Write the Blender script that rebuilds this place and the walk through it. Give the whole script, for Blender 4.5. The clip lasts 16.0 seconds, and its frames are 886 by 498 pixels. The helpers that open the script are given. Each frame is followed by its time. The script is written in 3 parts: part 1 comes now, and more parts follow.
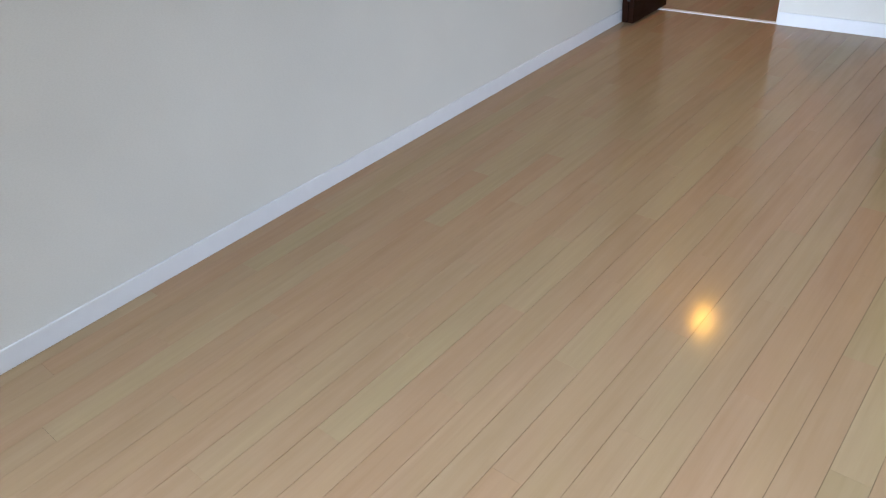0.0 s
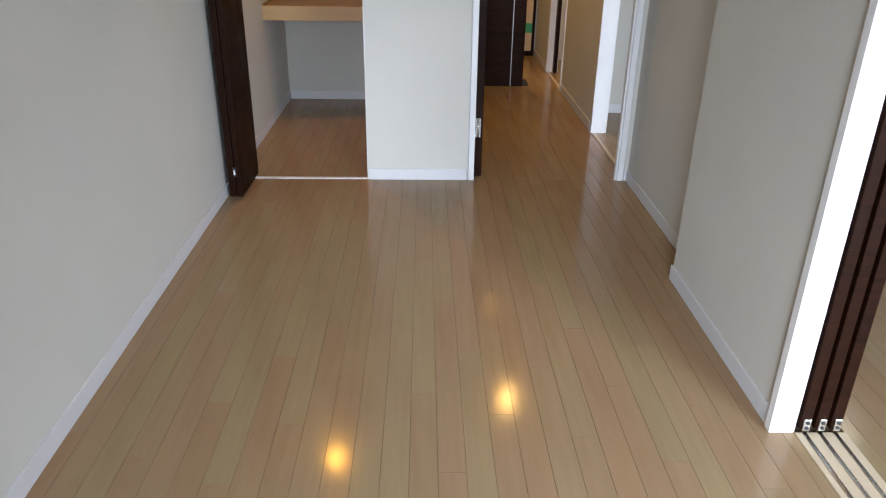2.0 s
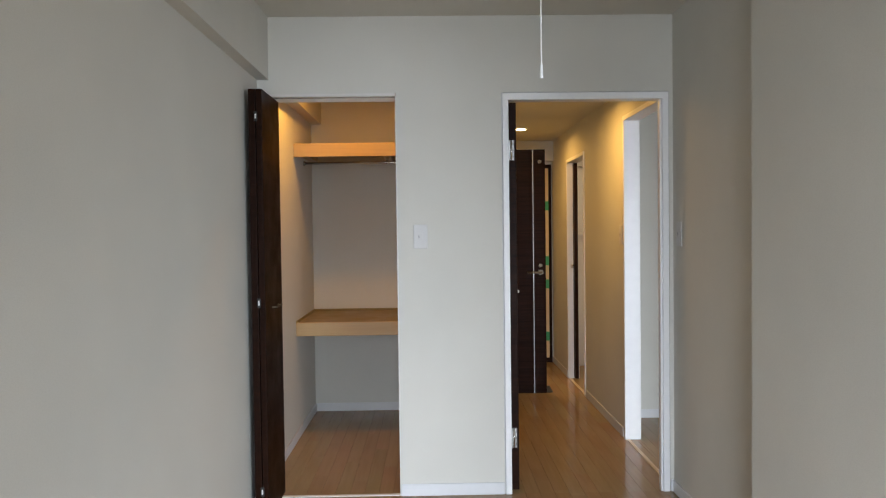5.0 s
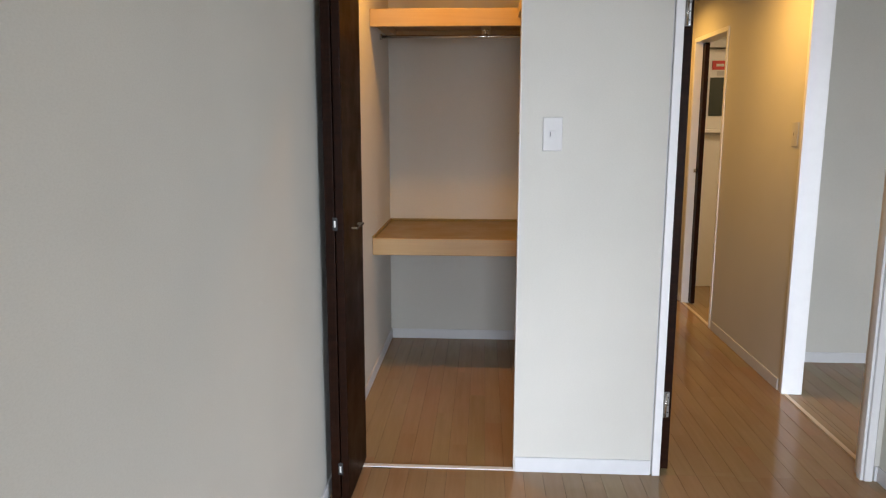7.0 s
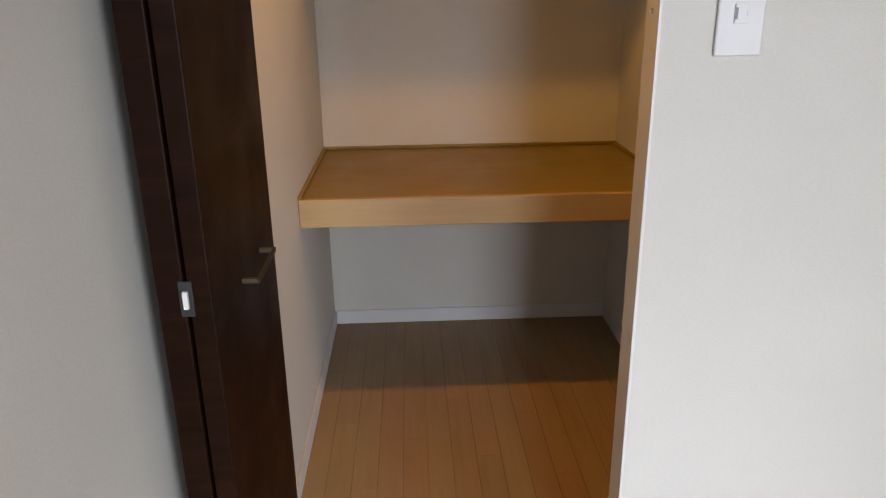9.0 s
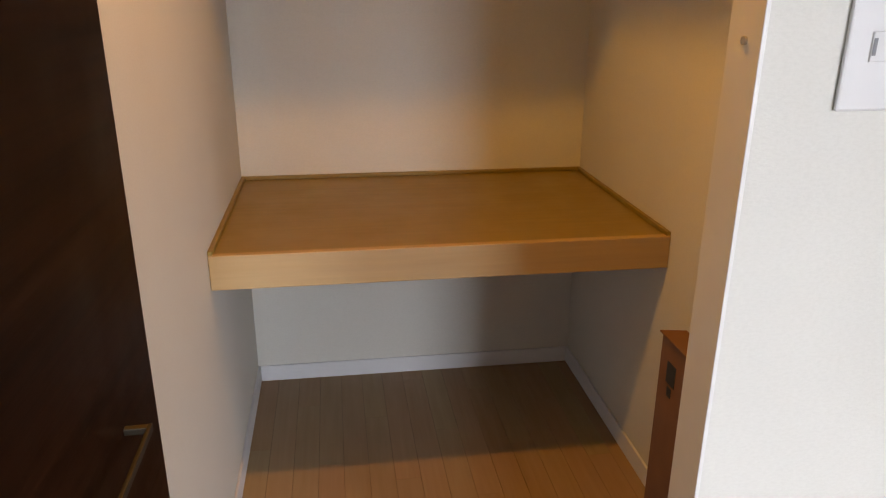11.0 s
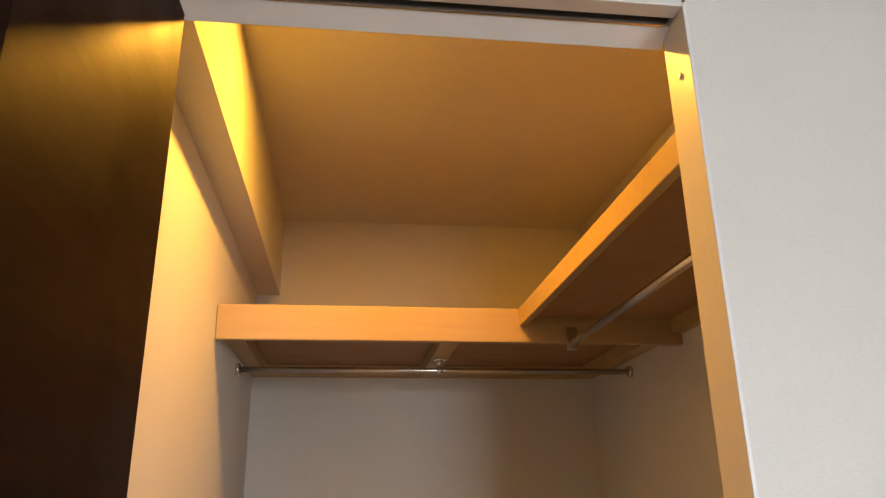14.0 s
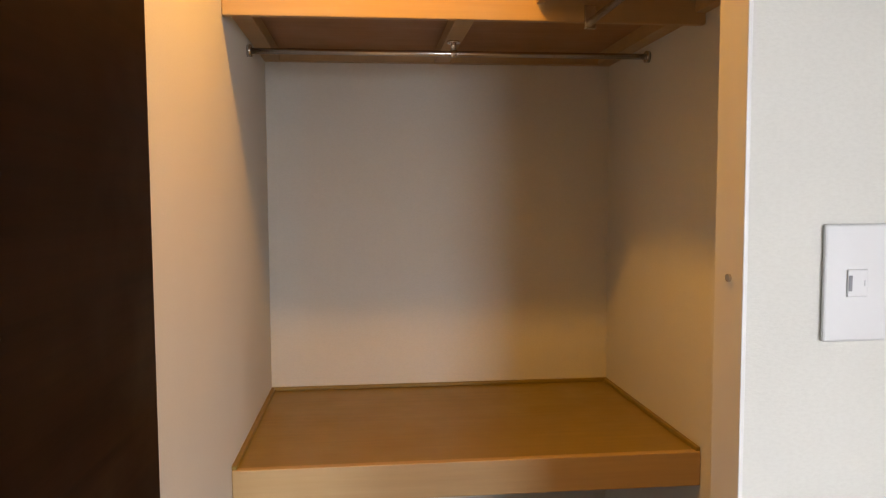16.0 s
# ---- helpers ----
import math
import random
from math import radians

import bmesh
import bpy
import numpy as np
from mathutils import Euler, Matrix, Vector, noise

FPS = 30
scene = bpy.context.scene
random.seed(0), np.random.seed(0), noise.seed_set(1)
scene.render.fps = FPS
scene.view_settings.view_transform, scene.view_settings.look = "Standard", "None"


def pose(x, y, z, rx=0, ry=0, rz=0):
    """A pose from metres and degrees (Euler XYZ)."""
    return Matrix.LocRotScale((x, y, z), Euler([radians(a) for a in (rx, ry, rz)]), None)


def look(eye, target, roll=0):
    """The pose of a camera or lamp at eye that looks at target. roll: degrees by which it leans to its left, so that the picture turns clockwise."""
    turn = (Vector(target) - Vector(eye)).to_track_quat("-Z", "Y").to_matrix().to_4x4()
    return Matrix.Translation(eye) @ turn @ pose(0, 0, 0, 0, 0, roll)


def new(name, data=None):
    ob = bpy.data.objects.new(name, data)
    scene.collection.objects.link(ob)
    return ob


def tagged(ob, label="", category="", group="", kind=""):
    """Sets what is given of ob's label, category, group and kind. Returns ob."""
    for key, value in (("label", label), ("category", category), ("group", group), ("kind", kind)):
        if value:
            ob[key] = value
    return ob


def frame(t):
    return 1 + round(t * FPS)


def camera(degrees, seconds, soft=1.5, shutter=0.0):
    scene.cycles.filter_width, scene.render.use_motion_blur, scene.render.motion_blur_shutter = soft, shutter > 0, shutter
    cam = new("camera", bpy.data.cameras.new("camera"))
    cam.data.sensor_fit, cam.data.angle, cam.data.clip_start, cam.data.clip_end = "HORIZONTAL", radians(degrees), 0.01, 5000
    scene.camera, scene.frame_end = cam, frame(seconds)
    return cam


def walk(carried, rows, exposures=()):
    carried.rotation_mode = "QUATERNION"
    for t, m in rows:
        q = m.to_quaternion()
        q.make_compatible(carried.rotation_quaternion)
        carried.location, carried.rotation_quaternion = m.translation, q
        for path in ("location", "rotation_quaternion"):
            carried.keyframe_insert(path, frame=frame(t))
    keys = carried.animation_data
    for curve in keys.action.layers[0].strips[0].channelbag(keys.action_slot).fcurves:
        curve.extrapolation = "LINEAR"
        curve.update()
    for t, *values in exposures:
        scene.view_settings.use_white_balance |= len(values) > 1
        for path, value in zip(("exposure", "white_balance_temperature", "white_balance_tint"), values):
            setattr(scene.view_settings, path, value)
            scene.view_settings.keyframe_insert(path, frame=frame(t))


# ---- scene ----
cam = camera(62.4, 16.0, soft=1.2)
PATH = [
    (0, (1.111, -3.642, 1.173), (-0.032, -2.429, 0.068), -5.8),
    (0.5, (0.81, -3.57, 1.2), (-0.059, -2.213, 0.017), -5.7),
    (1, (0.561, -3.548, 1.258), (0.308, -1.936, 0.102), -3.0),
    (1.5, (0.439, -3.652, 1.276), (0.47, -1.912, 0.291), 2.1),
    (2, (0.296, -3.687, 1.32), (0.35, -1.877, 0.471), 0.9),
    (2.5, (0.213, -3.673, 1.347), (0.318, -1.768, 0.748), -0.5),
    (3, (0.218, -3.696, 1.369), (0.284, -1.729, 1.014), -0.2),
    (3.5, (0.207, -3.71, 1.372), (0.276, -1.713, 1.269), -0.1),
    (3.7, (0.196, -3.715, 1.385), (0.257, -1.716, 1.377), -0.4),
    (5.8, (0.125, -3.509, 1.309), (0.152, -1.519, 1.116), -0.6),
    (6, (0.093, -3.447, 1.34), (0.123, -1.466, 1.067), -0.4),
    (6.5, (0.042, -3.089, 1.317), (-0.013, -1.111, 1.025), 1.0),
    (7, (-0.127, -2.686, 1.342), (-0.236, -0.718, 1.002), 0.1),
    (7.2, (-0.165, -2.507, 1.344), (-0.241, -0.543, 0.973), -0.7),
    (7.5, (-0.227, -2.256, 1.346), (-0.273, -0.285, 1.007), -1.0),
    (8, (-0.296, -1.773, 1.34), (-0.38, 0.19, 0.968), 1.5),
    (8.2, (-0.316, -1.611, 1.348), (-0.383, 0.345, 0.938), 0.8),
    (10.3, (-0.377, -0.663, 1.325), (-0.113, 1.061, 0.346), 1.3),
    (10.5, (-0.382, -0.655, 1.331), (-0.112, 1.11, 0.43), 1.1),
    (11, (-0.389, -0.645, 1.353), (-0.111, 1.217, 0.677), 0.3),
    (11.5, (-0.394, -0.647, 1.37), (-0.096, 1.286, 0.952), 0.1),
    (12, (-0.389, -0.649, 1.384), (-0.091, 1.321, 1.198), 0.3),
    (12.5, (-0.389, -0.657, 1.398), (-0.084, 1.32, 1.432), -0.1),
    (13, (-0.385, -0.663, 1.411), (-0.102, 1.303, 1.648), -0.1),
    (13.5, (-0.383, -0.676, 1.436), (-0.115, 1.255, 1.884), -0.7),
    (14, (-0.385, -0.693, 1.442), (-0.139, 1.18, 2.096), -0.9),
    (14.3, (-0.378, -0.696, 1.452), (-0.145, 1.168, 2.139), -0.8),
    (14.5, (-0.382, -0.696, 1.444), (-0.143, 1.195, 2.052), -0.9),
    (15, (-0.385, -0.691, 1.414), (-0.143, 1.264, 1.758), -0.9),
    (15.5, (-0.382, -0.691, 1.401), (-0.169, 1.296, 1.482), -0.7),
    (16, (-0.373, -0.696, 1.389), (-0.169, 1.289, 1.253), -0.3),
]
walk(cam, [(t, look(e, g, r)) for t, e, g, r in PATH],
     exposures=[(0.0, 0.12, 6050, 14), (1.0, 0.04, 6300, 15), (2.0, -0.06, 6450, 14), (3.5, -0.21, 6600, 11), (6.0, 0.09, 6700, 13), (7.0, 0.15, 6700, 14),
                (8.2, 0.04, 6850, 16), (10.3, 0.5, 6900, 18), (11.5, 0.47, 7050, 18), (12.5, 0.46, 7150, 17), (14.0, 0.47, 7200, 17), (16.0, 0.47, 7150, 17)])

# ---- world and light ----
world = bpy.data.worlds.new("sky")
scene.world = world
world.use_nodes = True
wn = world.node_tree
sky = wn.nodes.new("ShaderNodeTexSky")
sky.sky_type = "NISHITA"
sky.sun_disc = False
sky.sun_elevation, sky.sun_rotation = radians(38), radians(20)
wn.nodes["Background"].inputs["Strength"].default_value = 0.1
wn.links.new(sky.outputs[0], wn.nodes["Background"].inputs["Color"])


def area_lamp(name, m, w, h, watts, colour, spread):
    d = bpy.data.lights.new(name, "AREA")
    d.shape, d.size, d.size_y, d.energy, d.color = "RECTANGLE", w, h, watts, colour
    d.spread = radians(spread)
    ob = new(name, d)
    ob.matrix_world = m
    return ob


def down_lamp(name, x, y, z, watts, colour, spread=180, size=0.095):
    d = bpy.data.lights.new(name, "AREA")
    d.shape, d.size, d.energy, d.color = "DISK", size, watts, colour
    d.spread = radians(spread)
    ob = new(name, d)
    ob.location = (x, y, z)
    return ob


SKYLIGHT = (0.76, 0.875, 1.0)
WARM = (1.0, 0.465, 0.045)
HALL_WARM = (1.0, 0.54, 0.12)
area_lamp("daylight_bedroom", look((0.0, -6.0, 1.15), (0.5, -3.7, -0.25)), 1.1, 1.75, 50, SKYLIGHT, 78)
# Second lamp at the same window, added to brighten the pillar wall.
area_lamp("pillar_fill", look((0.0, -6.03, 1.15), (1.3, -3.7, 0.9)), 1.1, 1.75, 32, SKYLIGHT, 100)
area_lamp("daylight_living", look((2.9, -6.0, 1.15), (1.38, -3.0, -0.5)), 2.0, 1.75, 130, SKYLIGHT, 92)
down_lamp("closet_lamp_light", -0.335, 0.552, 2.393 - 0.016, 12.3, WARM)
down_lamp("hall_lamp_light", 0.96, 1.0, 2.196 - 0.016, 11, HALL_WARM, 170, 0.115)
down_lamp("hall_lamp_light", 0.95, 2.62, 2.196 - 0.016, 8, HALL_WARM, 170, 0.115)
down_lamp("kitchen_lamp_light", 3.55, 0.75, 2.393 - 0.016, 3.5, (1.0, 0.9, 0.78))
down_lamp("washroom_lamp_light", 2.2, 2.1, 2.393 - 0.016, 13, (1.0, 0.72, 0.42))


# ---- materials ----
def material(name):
    m = bpy.data.materials.new(name)
    m.use_nodes = True
    return m, m.node_tree.nodes, m.node_tree.links, m.node_tree.nodes["Principled BSDF"]


def mapped(n, l, scale, source="Object"):
    tc = n.new("ShaderNodeTexCoord")
    mp = n.new("ShaderNodeMapping")
    mp.inputs["Scale"].default_value = scale
    l.new(tc.outputs[source], mp.inputs["Vector"])
    return mp.outputs[0]


def noise_tex(n, l, vec, scale, detail=4.0, rough=0.55):
    t = n.new("ShaderNodeTexNoise")
    t.inputs["Scale"].default_value, t.inputs["Detail"].default_value = scale, detail
    t.inputs["Roughness"].default_value = rough
    l.new(vec, t.inputs["Vector"])
    return t.outputs[0]


def ramp(n, l, fac, stops):
    r = n.new("ShaderNodeValToRGB")
    while len(r.color_ramp.elements) < len(stops):
        r.color_ramp.elements.new(0.5)
    for e, (p, c) in zip(r.color_ramp.elements, stops):
        e.position, e.color = p, (*c, 1)
    l.new(fac, r.inputs[0])
    return r.outputs[0]


def bump(n, l, height, strength, dist, b):
    k = n.new("ShaderNodeBump")
    k.inputs["Strength"].default_value, k.inputs["Distance"].default_value = strength, dist
    l.new(height, k.inputs["Height"])
    l.new(k.outputs[0], b.inputs["Normal"])


def plain(name, colour, rough, metal=0.0, vary=0.06, scale=18.0, bumps=0.0):
    m, n, l, b = material(name)
    v = mapped(n, l, (1, 1, 1))
    lo = tuple(max(0, c * (1 - vary)) for c in colour)
    hi = tuple(min(1, c * (1 + vary)) for c in colour)
    f = noise_tex(n, l, v, scale)
    l.new(ramp(n, l, f, [(0.3, lo), (0.7, hi)]), b.inputs["Base Color"])
    b.inputs["Roughness"].default_value, b.inputs["Metallic"].default_value = rough, metal
    if bumps:
        bump(n, l, noise_tex(n, l, v, scale * 12), bumps, 0.0006, b)
    return m


def wallpaper(name, colour):
    m, n, l, b = material(name)
    v = mapped(n, l, (1, 1, 1))
    big = noise_tex(n, l, v, 1.6, 3)
    lo, hi = tuple(c * 0.965 for c in colour), tuple(min(1, c * 1.02) for c in colour)
    col = ramp(n, l, big, [(0.35, lo), (0.65, hi)])
    weave = noise_tex(n, l, mapped(n, l, (1, 1, 2.2)), 150, 3, 0.7)
    mix = n.new("ShaderNodeMixRGB")
    mix.blend_type = "MULTIPLY"
    mix.inputs[0].default_value = 0.35
    l.new(col, mix.inputs[1])
    l.new(ramp(n, l, weave, [(0.35, (0.86, 0.86, 0.85)), (0.6, (1, 1, 1))]), mix.inputs[2])
    l.new(mix.outputs[0], b.inputs["Base Color"])
    b.inputs["Roughness"].default_value = 0.82
    bump(n, l, weave, 0.32, 0.0012, b)
    return m


def plank_wood(name, stops, rough, grain_axis, per_island=False, darken=0.84, gloss=0.5, relief=0.06, blotch=0.0):
    m, n, l, b = material(name)
    b.inputs["Specular IOR Level"].default_value = gloss
    if per_island:
        rnd = n.new("ShaderNodeNewGeometry").outputs["Random Per Island"]
    else:
        rnd = n.new("ShaderNodeObjectInfo").outputs["Random"]
    base = ramp(n, l, rnd, stops)
    tc = n.new("ShaderNodeTexCoord")
    src = n.new("ShaderNodeVectorMath")
    src.operation = "ADD"
    comb = n.new("ShaderNodeCombineXYZ")
    mul = n.new("ShaderNodeMath")
    mul.operation = "MULTIPLY"
    mul.inputs[1].default_value = 37.0
    l.new(rnd, mul.inputs[0])
    l.new(mul.outputs[0], comb.inputs[0])
    l.new(mul.outputs[0], comb.inputs[1])
    l.new(tc.outputs["Object"], src.inputs[0])
    l.new(comb.outputs[0], src.inputs[1])
    mp = n.new("ShaderNodeMapping")
    mp.inputs["Scale"].default_value = grain_axis
    l.new(src.outputs[0], mp.inputs["Vector"])
    grain = noise_tex(n, l, mp.outputs[0], 1.0, 6, 0.62)
    mix = n.new("ShaderNodeMixRGB")
    mix.blend_type = "MULTIPLY"
    mix.inputs[0].default_value = 1.0
    l.new(base, mix.inputs[1])
    l.new(ramp(n, l, grain, [(0.3, (darken, darken * 0.97, darken * 0.93)), (0.7, (1.06, 1.05, 1.04))]), mix.inputs[2])
    colour = mix.outputs[0]
    if blotch:
        cloud = noise_tex(n, l, mapped(n, l, (5.0, 1.6, 5.0)), 1.0, 3, 0.6)
        stain = n.new("ShaderNodeMixRGB")
        stain.blend_type = "MULTIPLY"
        stain.inputs[0].default_value = 1.0
        l.new(colour, stain.inputs[1])
        l.new(ramp(n, l, cloud, [(0.3, (1 - blotch, 1 - blotch * 1.5, 1 - blotch * 2.2)), (0.5, (1, 1, 1)), (0.72, (1.0, 1 + blotch * 0.5, 1 - blotch * 0.3))]), stain.inputs[2])
        colour = stain.outputs[0]
    l.new(colour, b.inputs["Base Color"])
    wear = noise_tex(n, l, mapped(n, l, (1, 1, 1)), 7, 5)
    rr = n.new("ShaderNodeMapRange")
    rr.inputs["From Min"].default_value, rr.inputs["From Max"].default_value = 0.3, 0.7
    rr.inputs["To Min"].default_value, rr.inputs["To Max"].default_value = rough * 0.85, rough * 1.2
    l.new(wear, rr.inputs["Value"])
    l.new(rr.outputs[0], b.inputs["Roughness"])
    bump(n, l, grain, relief, 0.0008, b)
    return m


MAPLE = [(0.0, (0.300, 0.192, 0.112)), (0.25, (0.290, 0.202, 0.118)), (0.45, (0.306, 0.200, 0.120)), (0.6, (0.292, 0.204, 0.120)), (0.85, (0.302, 0.221, 0.128)), (1.0, (0.278, 0.207, 0.116))]
M_FLOOR = plank_wood("maple_floor", MAPLE, 0.125, (45, 2.5, 45), darken=0.93, gloss=0.17, relief=0.04, blotch=0.06)
M_FLOOR_JOINED = plank_wood("maple_floor_far", MAPLE, 0.125, (45, 2.5, 45), True, 0.93, 0.17, relief=0.04, blotch=0.06)
M_SILL = plain("pale_sill", (0.58, 0.47, 0.33), 0.35)
M_GROOVE = plain("floor_groove", (0.17, 0.11, 0.062), 0.7)
M_WALL = wallpaper("wallpaper_white", (0.57, 0.56, 0.515))
M_CEIL = wallpaper("ceiling_paper", (0.58, 0.565, 0.51))
M_BASE = plain("white_baseboard", (0.60, 0.605, 0.62), 0.45, vary=0.02)
M_FRAME = plain("cream_frame", (0.60, 0.585, 0.56), 0.4, vary=0.02)
M_TRIM = plain("white_trim", (0.75, 0.755, 0.76), 0.38, vary=0.02)
M_DARK = plank_wood("wenge_laminate", [(0, (0.0170, 0.0056, 0.0024)), (1, (0.0210, 0.0069, 0.0030))], 0.44, (2.4, 2.4, 85), darken=0.36, gloss=0.07, relief=0.3)
M_SHELF = plank_wood("pale_shelf_veneer", [(0, (0.215, 0.152, 0.028)), (1, (0.228, 0.161, 0.031))], 0.42, (3, 70, 70), darken=0.9)
M_FASCIA = plank_wood("pale_fascia", [(0, (0.375, 0.262, 0.125)), (1, (0.392, 0.275, 0.132))], 0.45, (3, 70, 70), darken=0.94)
M_PLY = plank_wood("shelf_underside_ply", [(0, (0.31, 0.175, 0.085)), (1, (0.33, 0.19, 0.092))], 0.6, (3, 50, 50), darken=0.85)
M_CHROME = plain("brushed_steel", (0.62, 0.60, 0.57), 0.26, 1.0, 0.04)
M_HINGE = plain("satin_steel", (0.28, 0.275, 0.27), 0.4, 1.0, 0.08)
M_BAR = plain("dark_bronze", (0.022, 0.018, 0.013), 0.5, 0.3, 0.05)
M_BRONZE = plain("dark_nickel", (0.15, 0.13, 0.10), 0.36, 1.0, 0.05)
M_PLASTIC = plain("white_plastic", (0.74, 0.74, 0.73), 0.3, vary=0.015)
M_SLOT = plain("dark_slot", (0.16, 0.16, 0.17), 0.5)
M_SWITCH = plain("off_white_switch_plastic", (0.535, 0.53, 0.525), 0.4, vary=0.015)
M_PLASTIC_GREY = plain("grey_plastic", (0.52, 0.52, 0.52), 0.4)
M_CARD = plain("brown_cardboard", (0.15, 0.07, 0.035), 0.8, vary=0.12, scale=9, bumps=0.2)
M_CARD_LIGHT = plain("protective_board", (0.60, 0.47, 0.30), 0.8, vary=0.06)
# Mirror's dark reflection, put into the base colour.
M_MIRROR_DARK = plain("mirror_painted_reflection", (0.03, 0.042, 0.036), 0.12)
M_TAPE = plain("green_tape", (0.03, 0.30, 0.13), 0.5)
M_BLACK = plain("black_rubber", (0.02, 0.02, 0.02), 0.6)
M_RED = plain("red_label", (0.55, 0.04, 0.04), 0.5)
M_CONCRETE = plain("balcony_concrete", (0.36, 0.36, 0.35), 0.85, vary=0.12, bumps=0.3)
m_, n_, l_, b_ = material("window_glass")
b_.inputs["Transmission Weight"].default_value, b_.inputs["Roughness"].default_value = 1.0, 0.0
M_GLASS = m_
m_, n_, l_, b_ = material("lamp_lens")
b_.inputs["Emission Color"].default_value = (1.0, 0.72, 0.38, 1)
b_.inputs["Emission Strength"].default_value = 14.0
M_LENS = m_


# ---- mesh helpers ----
def box(bm, x0, x1, y0, y1, z0, z1, r=0.0):
    c = Vector(((x0 + x1) / 2, (y0 + y1) / 2, (z0 + z1) / 2))
    made = bmesh.ops.create_cube(bm, size=1.0)["verts"]
    for v in made:
        v.co = Vector((v.co.x * (x1 - x0), v.co.y * (y1 - y0), v.co.z * (z1 - z0))) + c
    if r:
        edges = list({e for v in made for e in v.link_edges})
        bmesh.ops.bevel(bm, geom=edges, offset=r, segments=2, affect="EDGES", profile=0.5)
    return bm


def tube(bm, a, b, r, seg=20, r2=None):
    a, b = Vector(a), Vector(b)
    d = b - a
    m = Matrix.Translation((a + b) / 2) @ d.to_track_quat("Z", "Y").to_matrix().to_4x4()
    bmesh.ops.create_cone(bm, cap_ends=True, segments=seg, radius1=r, radius2=r if r2 is None else r2, depth=d.length, matrix=m)
    return bm


def mesh_object(name, bm, mat, smooth=False):
    me = bpy.data.meshes.new(name)
    bm.to_mesh(me)
    bm.free()
    me.materials.append(mat)
    if smooth:
        for p in me.polygons:
            p.use_smooth = len(p.vertices) == 4
    return new(name, me)


def part(name, bm, mat, parent, label="", smooth=False):
    ob = mesh_object(name, bm, mat, smooth)
    ob.parent = parent
    if label:
        ob["label"] = label
    return ob


def structure(name, bm, mat, label):
    return tagged(mesh_object(name, bm, mat), label, name.split("_")[0], kind="structure")


def walls(name, pieces, mat, label):
    for q in pieces:
        structure(name, B(q), mat, label)


def thing(name, x, y, z, label, category, group=""):
    ob = new(name)
    ob.empty_display_size = 0.05
    ob.location = (x, y, z)
    return tagged(ob, label, category, group)


def local(parent, bm):
    """Move a mesh built in world places into its thing's own space."""
    bmesh.ops.translate(bm, verts=bm.verts, vec=-Vector(parent.location))
    return bm


def B(*a):
    """A fresh bmesh of one or more boxes."""
    bm = bmesh.new()
    for q in a:
        box(bm, *q)
    return bm


# ---- plan ----
XL, XC, XR = -0.68, -0.70, 1.385      # bedroom's long wall, closet's left wall, recessed wall
XP, XCR = 1.275, 0.455                # pillar face, closet's right wall
YB, YC = -6.1, 1.77                   # window wall, closet's back
H, HH = 2.393, 2.196                  # bedroom and hall ceilings
XE = 4.7                              # living room's far wall
YK = 1.43                             # kitchen's end wall
YE = 3.64                             # entrance wall
W = 0.058

walls("wall_left", [(XL - 0.12, XL, YB, -0.0, 0, H), (XC - 0.1, XC, 0.0, YC + 0.1, 0, H)], M_WALL, "white textured wallpaper wall of the bedroom")
walls("wall_beam", [(XL, -0.622, YB, -0.0005, 2.085, H)], M_WALL, "papered ceiling beam along the bedroom wall")
walls("wall_beam_closet", [(XC, -0.626, W, YC, 2.118, H)], M_WALL, "papered ceiling beam inside the closet")
# end wall, with the closet opening and the door opening
walls("wall_end", [(XC, -0.677, 0, W, 0, H), (-0.677, 0.005, 0, W, 2.016, H), (0.005, 0.527, 0, W, 0, H),
                        (0.527, 1.366, 0, W, 2.014, H), (1.366, XR + 0.085, 0, W, 0, H)], M_WALL, "white papered end wall with closet and door openings")
walls("wall_closet_back", [(XC, 0.57, YC, YC + 0.1, 0, H)], M_WALL, "white papered back wall of the closet")
walls("wall_closet_right", [(XCR, 0.56, W, YC, 0, H), (0.4552, 0.56, YC + 0.1, 3.1, 0, H)], M_WALL, "white papered partition between closet and hall")
walls("wall_recess", [(XR, XR + 0.085, -1.146, 0, 0, H)], M_WALL, "white papered recessed wall beside the hall door")
walls("wall_pillar", [(XP, 1.332, -2.045, -1.146, 0, H), (1.332, 1.50, -1.19, -1.146, 0, H)], M_WALL, "white papered wall that hides the sliding door pocket")
walls("wall_sliding_header", [(XP, 1.50, -4.75, -2.045, 2.04, H), (1.332, 1.50, -2.045, -1.19, 2.04, H), (XP, 1.50, YB, -4.75, 0, H)], M_WALL, "papered wall above the sliding door opening")
# hall right wall with the kitchen doorway and the washroom doorway
walls("wall_hall_right", [(XR, XR + 0.085, W, 0.115, 0, H), (XR, XR + 0.085, 0.115, 0.93, 2.03, H), (XR, XR + 0.085, 0.93, 2.10, 0, H),
                               (XR, XR + 0.085, 2.10, 2.84, 1.94, H), (XR, XR + 0.085, 2.84, YE, 0, H)], M_WALL, "papered hall wall with two doorways")
walls("wall_hall_left", [(0.46, 0.56, 3.1, YE, 0, H)], M_WALL, "papered hall wall towards the entrance")
walls("wall_entrance", [(0.4, 1.6, YE, YE + 0.1, 0, H)], M_WALL, "papered wall round the entrance door")
walls("wall_hall_header", [(0.56, XR, 3.54, 3.639, 2.0, HH)], M_WALL, "papered drop before the entrance")
walls("wall_kitchen_end", [(XR + 0.085, XE, YK, YK + 0.1, 0, H)], M_WALL, "white papered end wall of the kitchen")
